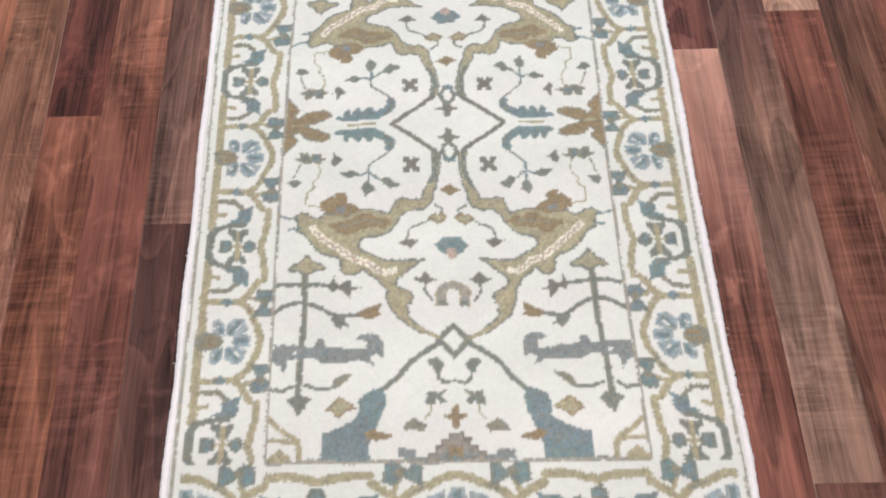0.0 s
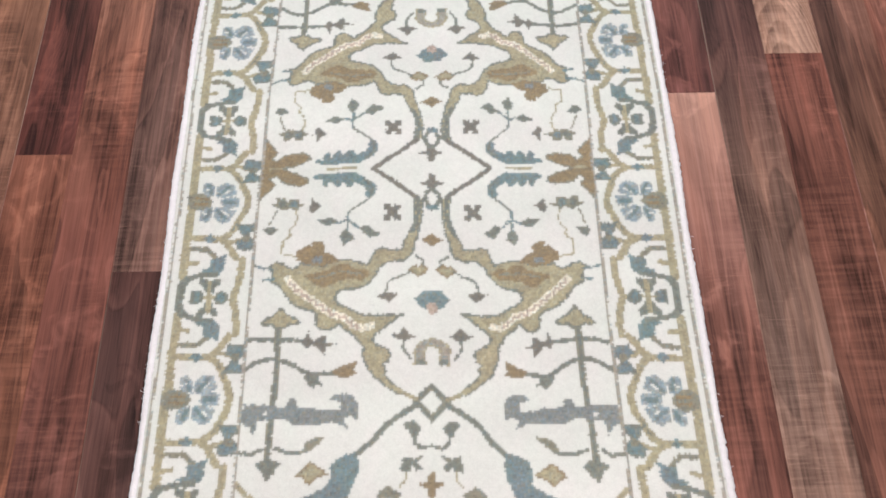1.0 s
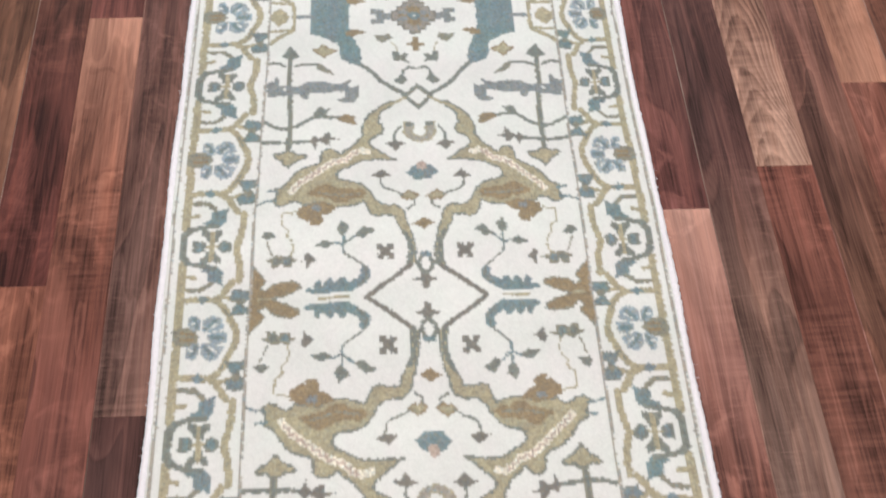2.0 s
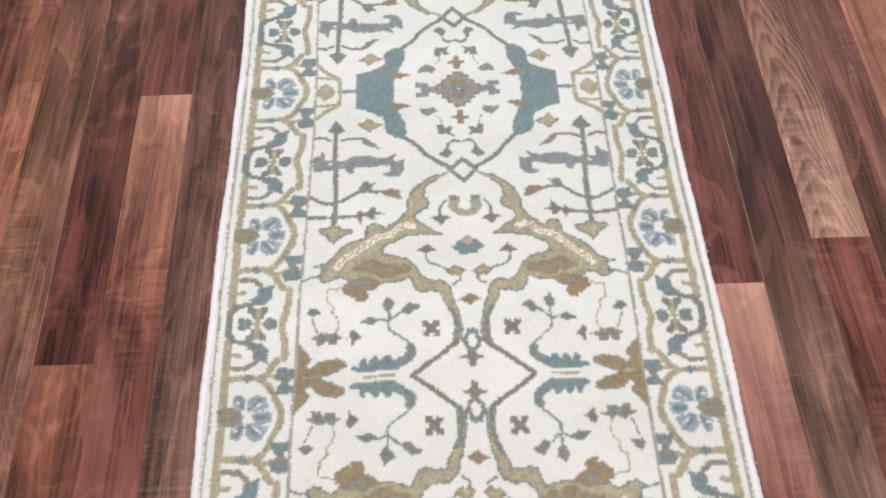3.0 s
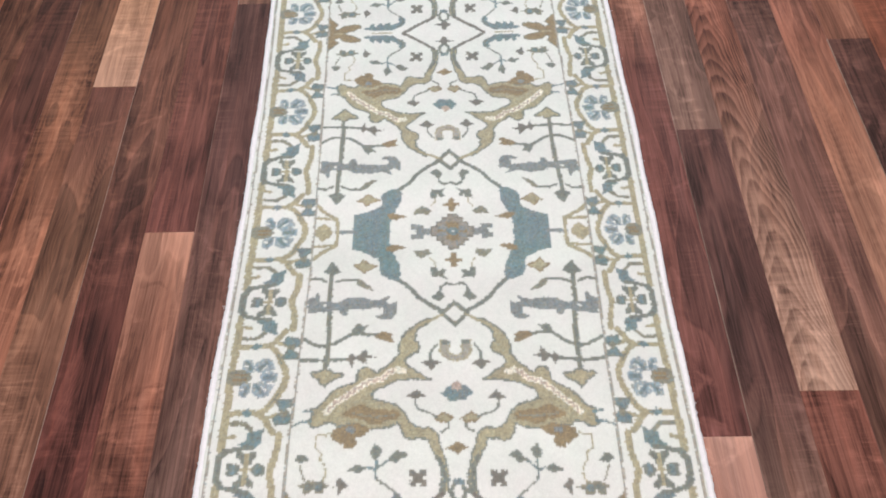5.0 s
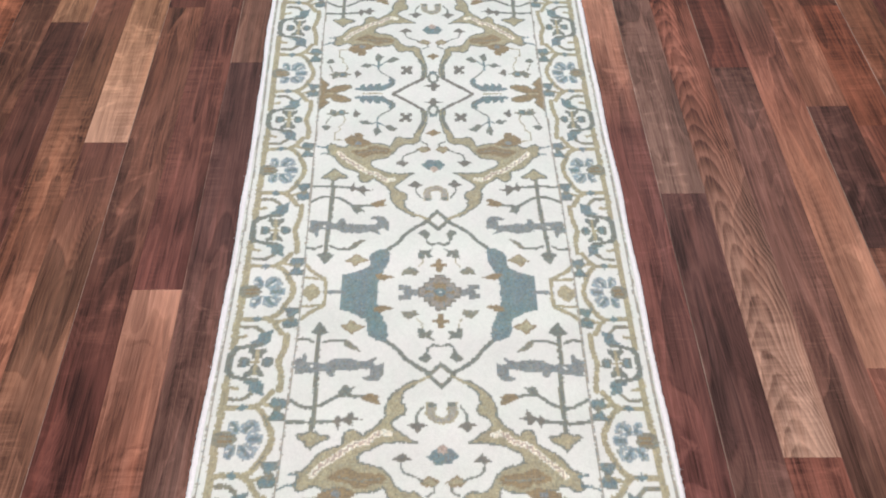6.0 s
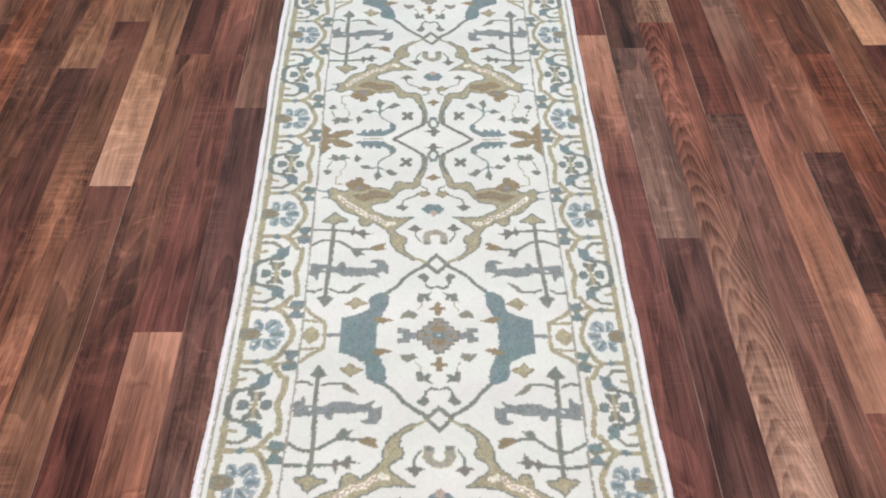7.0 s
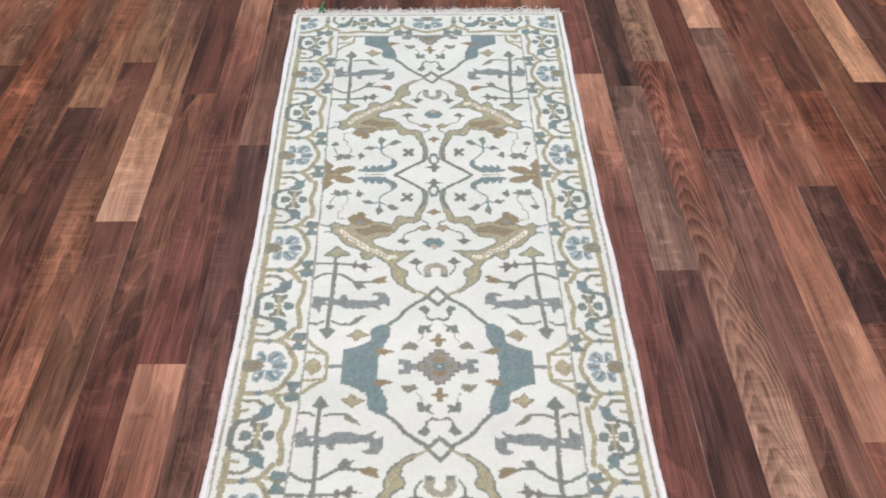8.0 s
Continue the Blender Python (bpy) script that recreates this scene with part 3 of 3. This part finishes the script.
        for n in range(620):
            xx = mid + half * rng.uniform(-1, 1)
            start = Vector((xx, y_end + sign * 0.006 + SHEAR * xx, 0.003))
            long = rng.uniform(0.016, 0.038) * (1.35 if rng.rand() < 0.25 else 1)
            lean = rng.normal(0, 0.55)
            thick = rng.uniform(0.0013, 0.0024)
            curl = rng.normal(0, 0.5)
            last = None
            for k in range(5):
                f = k / 4
                turn = lean + curl * f
                here = start + Vector((math.sin(turn) * long * f, sign * math.cos(turn) * long * f, 0.004 * math.sin(f * 3.0) * rng.uniform(0.3, 1.3)))
                here.z = max(here.z - 0.002 * f, 0.0013)
                w = thick * (1 - 0.6 * f)
                ring = [bm.verts.new(here + Vector((w * math.cos(q * math.tau / 3), 0, w * math.sin(q * math.tau / 3)))) for q in range(3)]
                if last:
                    for q in range(3):
                        bm.faces.new((last[q], last[(q + 1) % 3], ring[(q + 1) % 3], ring[q])).smooth = True
                last = ring
        bmesh.ops.recalc_face_normals(bm, faces=bm.faces)
        part("fringe", bm, COTTON, rug, "short frayed white cotton fringe")["kind"] = "stuff"

    # a doubled green yarn tied into the far end
    bm = bmesh.new()
    for off in (-0.002, 0.0022):
        last = None
        for k in range(12):
            f = k / 11
            here = Vector((-0.318 + off + 0.004 * math.sin(f * 4 + off * 900), RUG_Y1 + 0.012 + 0.006 + f * 0.07, 0.0085 - 0.005 * f + 0.003 * math.sin(f * 3.1)))
            w = 0.0032 * (1 - 0.4 * f)
            ring = [bm.verts.new(here + Vector((w * math.cos(q * math.tau / 6), 0, w * math.sin(q * math.tau / 6)))) for q in range(6)]
            if last:
                for q in range(6):
                    bm.faces.new((last[q], last[(q + 1) % 6], ring[(q + 1) % 6], ring[q])).smooth = True
            last = ring
    bmesh.ops.recalc_face_normals(bm, faces=bm.faces)
    part("yarn_tie", bm, GREEN, rug, "green yarn tied to the end fringe")

    # stray wool ends along the edges
    bm = bmesh.new()
    for n in range(150):
        side = rng.choice((-1, 1))
        yy = rng.uniform(RUG_Y0 + 0.02, RUG_Y1 - 0.02)
        xx = float(rug_middle(yy)) + side * (float(rug_half(yy)) + 0.001)
        long = rng.uniform(0.003, 0.007)
        p0 = Vector((xx, yy + SHEAR * xx, rng.uniform(0.003, 0.008)))
        p1 = p0 + Vector((side * long, rng.normal(0, 0.003), rng.normal(-0.0005, 0.001)))
        p1.z = max(p1.z, 0.001)
        w = 0.0007
        v = [bm.verts.new(p0 + Vector((0, w, 0))), bm.verts.new(p0 - Vector((0, w, 0))), bm.verts.new(p0 + Vector((0, 0, w))), bm.verts.new(p1)]
        for tri in ((0, 1, 3), (1, 2, 3), (2, 0, 3)):
            bm.faces.new([v[q] for q in tri])
    part("loose_fibres", bm, WHITE_WOOL, rug, "loose white wool fibres")["kind"] = "stuff"
    return rug


build_rug()

# ---- the floor: strips 95 mm wide, each its own board ----
floor = slab("floor", X0, X1, Y0, Y1, -0.06, -0.012, plaster_material("screed", "6a6058"))
tagged(floor, "dark reddish-brown wood strip floor in mixed light and dark tones", "floor")
WIDE, ROW0 = 0.095, -0.475
JOINT_SHEAR = -0.02
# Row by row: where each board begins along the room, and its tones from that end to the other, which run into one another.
# Some far boards are set darker to offset the stronger far lamp.
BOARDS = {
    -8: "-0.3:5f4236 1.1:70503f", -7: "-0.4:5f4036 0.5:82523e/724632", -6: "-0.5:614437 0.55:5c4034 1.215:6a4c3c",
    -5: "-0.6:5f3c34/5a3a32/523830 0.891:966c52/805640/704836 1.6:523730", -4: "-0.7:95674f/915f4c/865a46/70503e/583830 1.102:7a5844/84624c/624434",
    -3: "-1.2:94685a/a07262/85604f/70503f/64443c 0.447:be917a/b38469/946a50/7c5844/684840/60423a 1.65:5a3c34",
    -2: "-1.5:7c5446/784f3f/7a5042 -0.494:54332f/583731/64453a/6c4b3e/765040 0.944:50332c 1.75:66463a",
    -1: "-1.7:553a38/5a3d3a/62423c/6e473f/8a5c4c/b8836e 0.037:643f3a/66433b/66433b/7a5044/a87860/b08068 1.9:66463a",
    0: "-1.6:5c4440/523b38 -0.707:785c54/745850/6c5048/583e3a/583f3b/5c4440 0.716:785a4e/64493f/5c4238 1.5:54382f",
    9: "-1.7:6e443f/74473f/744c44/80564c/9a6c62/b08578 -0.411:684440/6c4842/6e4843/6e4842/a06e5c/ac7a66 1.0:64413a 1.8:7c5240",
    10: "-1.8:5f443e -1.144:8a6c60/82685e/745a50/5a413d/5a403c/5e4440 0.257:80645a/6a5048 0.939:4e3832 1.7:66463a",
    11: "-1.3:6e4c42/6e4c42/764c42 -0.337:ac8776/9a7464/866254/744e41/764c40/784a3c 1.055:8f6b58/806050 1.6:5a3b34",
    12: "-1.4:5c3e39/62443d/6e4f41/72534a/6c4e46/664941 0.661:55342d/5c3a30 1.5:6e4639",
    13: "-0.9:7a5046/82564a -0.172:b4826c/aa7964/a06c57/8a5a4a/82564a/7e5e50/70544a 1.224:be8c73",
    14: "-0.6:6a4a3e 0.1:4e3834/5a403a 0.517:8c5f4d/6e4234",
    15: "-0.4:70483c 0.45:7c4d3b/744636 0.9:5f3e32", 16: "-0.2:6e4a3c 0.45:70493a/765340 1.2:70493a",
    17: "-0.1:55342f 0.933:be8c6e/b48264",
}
# How strongly the growth lines are figured: flat-sawn boards by row and beginning, straight-grained rows.
FLAT_SAWN = {(11, -0.337): 1.75, (11, 1.055): 1.5, (-4, 1.102): 1.3, (12, -1.4): 0.8}
STRAIGHT = {-1: 0.2, 0: 0.35, 9: 0.15, 10: 0.5}
SPARE = "66463a 54372f 7c5240 523730 6e4639 462c28 5a3b34 8c6250 644840".split()


def board_mesh(x0, x1, y0, y1, shades, seed, figure, paired, into):
    """One strip, cut across wherever its tone is named; two strips make a plank, whose outer edges are eased and
    coloured pale for wear and bevel highlight.
    """
    verts, faces, tones, seeds, figures = into
    gap = 0.00012
    left, right = (0.0002, 0.0006) if paired else (0.0014, 0.0002)
    first = len(verts)
    # Edge colour: worn bevel with its highlight painted in.
    pale_edge = 0.85 + 0.35 * math.sin(seed * 5.1)
    steps = len(shades)
    lip = x0 + gap + left
    profile = ((x0 + gap, -0.012), (x0 + gap, -0.4 * left), (lip, 0.0), (lip + 0.0003, 0.0), (x1 - gap - right, 0.0), (x1 - gap, -0.4 * right), (x1 - gap, -0.012))
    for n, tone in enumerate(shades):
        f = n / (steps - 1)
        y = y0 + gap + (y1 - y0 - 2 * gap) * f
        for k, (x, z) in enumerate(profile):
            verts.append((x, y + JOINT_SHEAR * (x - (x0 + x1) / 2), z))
            tones.append((*(max(c * 1.5, p * pale_edge) if k in (1, 2) and not paired else c for c, p in zip(tone, (0.24, 0.16, 0.13))), 1.0))
            seeds.append((seed * 3.7 % 50, seed * 7.3 % 50, seed * 1.3 % 50))
            figures.append(figure)
    for n in range(steps - 1):
        a = first + 7 * n
        for k in range(6):
            faces.append((a + k, a + k + 1, a + k + 8, a + k + 7))
    faces.append(tuple(first + k for k in range(6, -1, -1)))
    last = first + 7 * (steps - 1)
    faces.append(tuple(last + k for k in range(7)))


def link_boards(name, into):
    verts, faces, tones, seeds, figures = into
    me = bpy.data.meshes.new(name)
    me.from_pydata(verts, [], faces)
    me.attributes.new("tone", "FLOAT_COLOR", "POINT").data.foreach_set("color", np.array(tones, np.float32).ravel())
    me.attributes.new("seed", "FLOAT_VECTOR", "POINT").data.foreach_set("vector", np.array(seeds, np.float32).ravel())
    me.attributes.new("figure", "FLOAT", "POINT").data.foreach_set("value", np.array(figures, np.float32))
    me.materials.append(WOOD)
    ob = new(name, me)
    ob.parent = floor
    return ob


def board_base(code):
    """A board's base colour: dark tones are warmer than their samples to offset the cool lamplight, pale ones a little
    greyer.
    """
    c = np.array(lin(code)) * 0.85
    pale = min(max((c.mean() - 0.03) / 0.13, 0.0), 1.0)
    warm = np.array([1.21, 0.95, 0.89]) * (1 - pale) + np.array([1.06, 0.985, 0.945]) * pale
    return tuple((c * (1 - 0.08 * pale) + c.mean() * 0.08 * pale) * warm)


def lay_floor():
    rng = random.Random(4)
    rest = ([], [], [], [], [])
    first, last = math.floor((X0 - ROW0) / WIDE), math.ceil((X1 - ROW0) / WIDE)
    for row in range(first, last):
        x0 = max(ROW0 + row * WIDE, X0)
        x1 = min(ROW0 + (row + 1) * WIDE, X1)
        known = []
        for item in BOARDS.get(row, "").split():
            at, tone = item.split(":")
            known.append((float(at), tone))
        if not known:
            known = [(rng.uniform(-0.3, 0.5), rng.choice(SPARE))]
        while known[0][0] > Y0:
            known.insert(0, (known[0][0] - rng.uniform(0.45, 1.1), rng.choice(SPARE)))
        while known[-1][0] < Y1:
            known.append((known[-1][0] + rng.uniform(0.45, 1.1), rng.choice(SPARE)))
        for (y0, tone), (y1, _) in zip(known, known[1:]):
            y0, y1 = max(y0, Y0), min(y1, Y1)
            if y1 - y0 < 0.01:
                continue
            shades = [board_base(code) for code in tone.split("/")]
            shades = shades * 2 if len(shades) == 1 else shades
            near = -12 <= row <= 21 and y1 > -1.9 and y0 < 1.9
            into = ([], [], [], [], []) if near else rest
            seed, figure = rng.uniform(0, 100), rng.choice((0.15, 0.25, 0.35, 0.45, 0.6, 0.8, 0.95, 1.12))
            figure = FLAT_SAWN.get((row, y0), STRAIGHT.get(row, figure))
            board_mesh(x0, x1, y0, y1, shades, seed, figure, row % 2 == 1, into)
            if near:
                link_boards("plank", into)
    link_boards("outer_planks", rest)["kind"] = "stuff"


lay_floor()
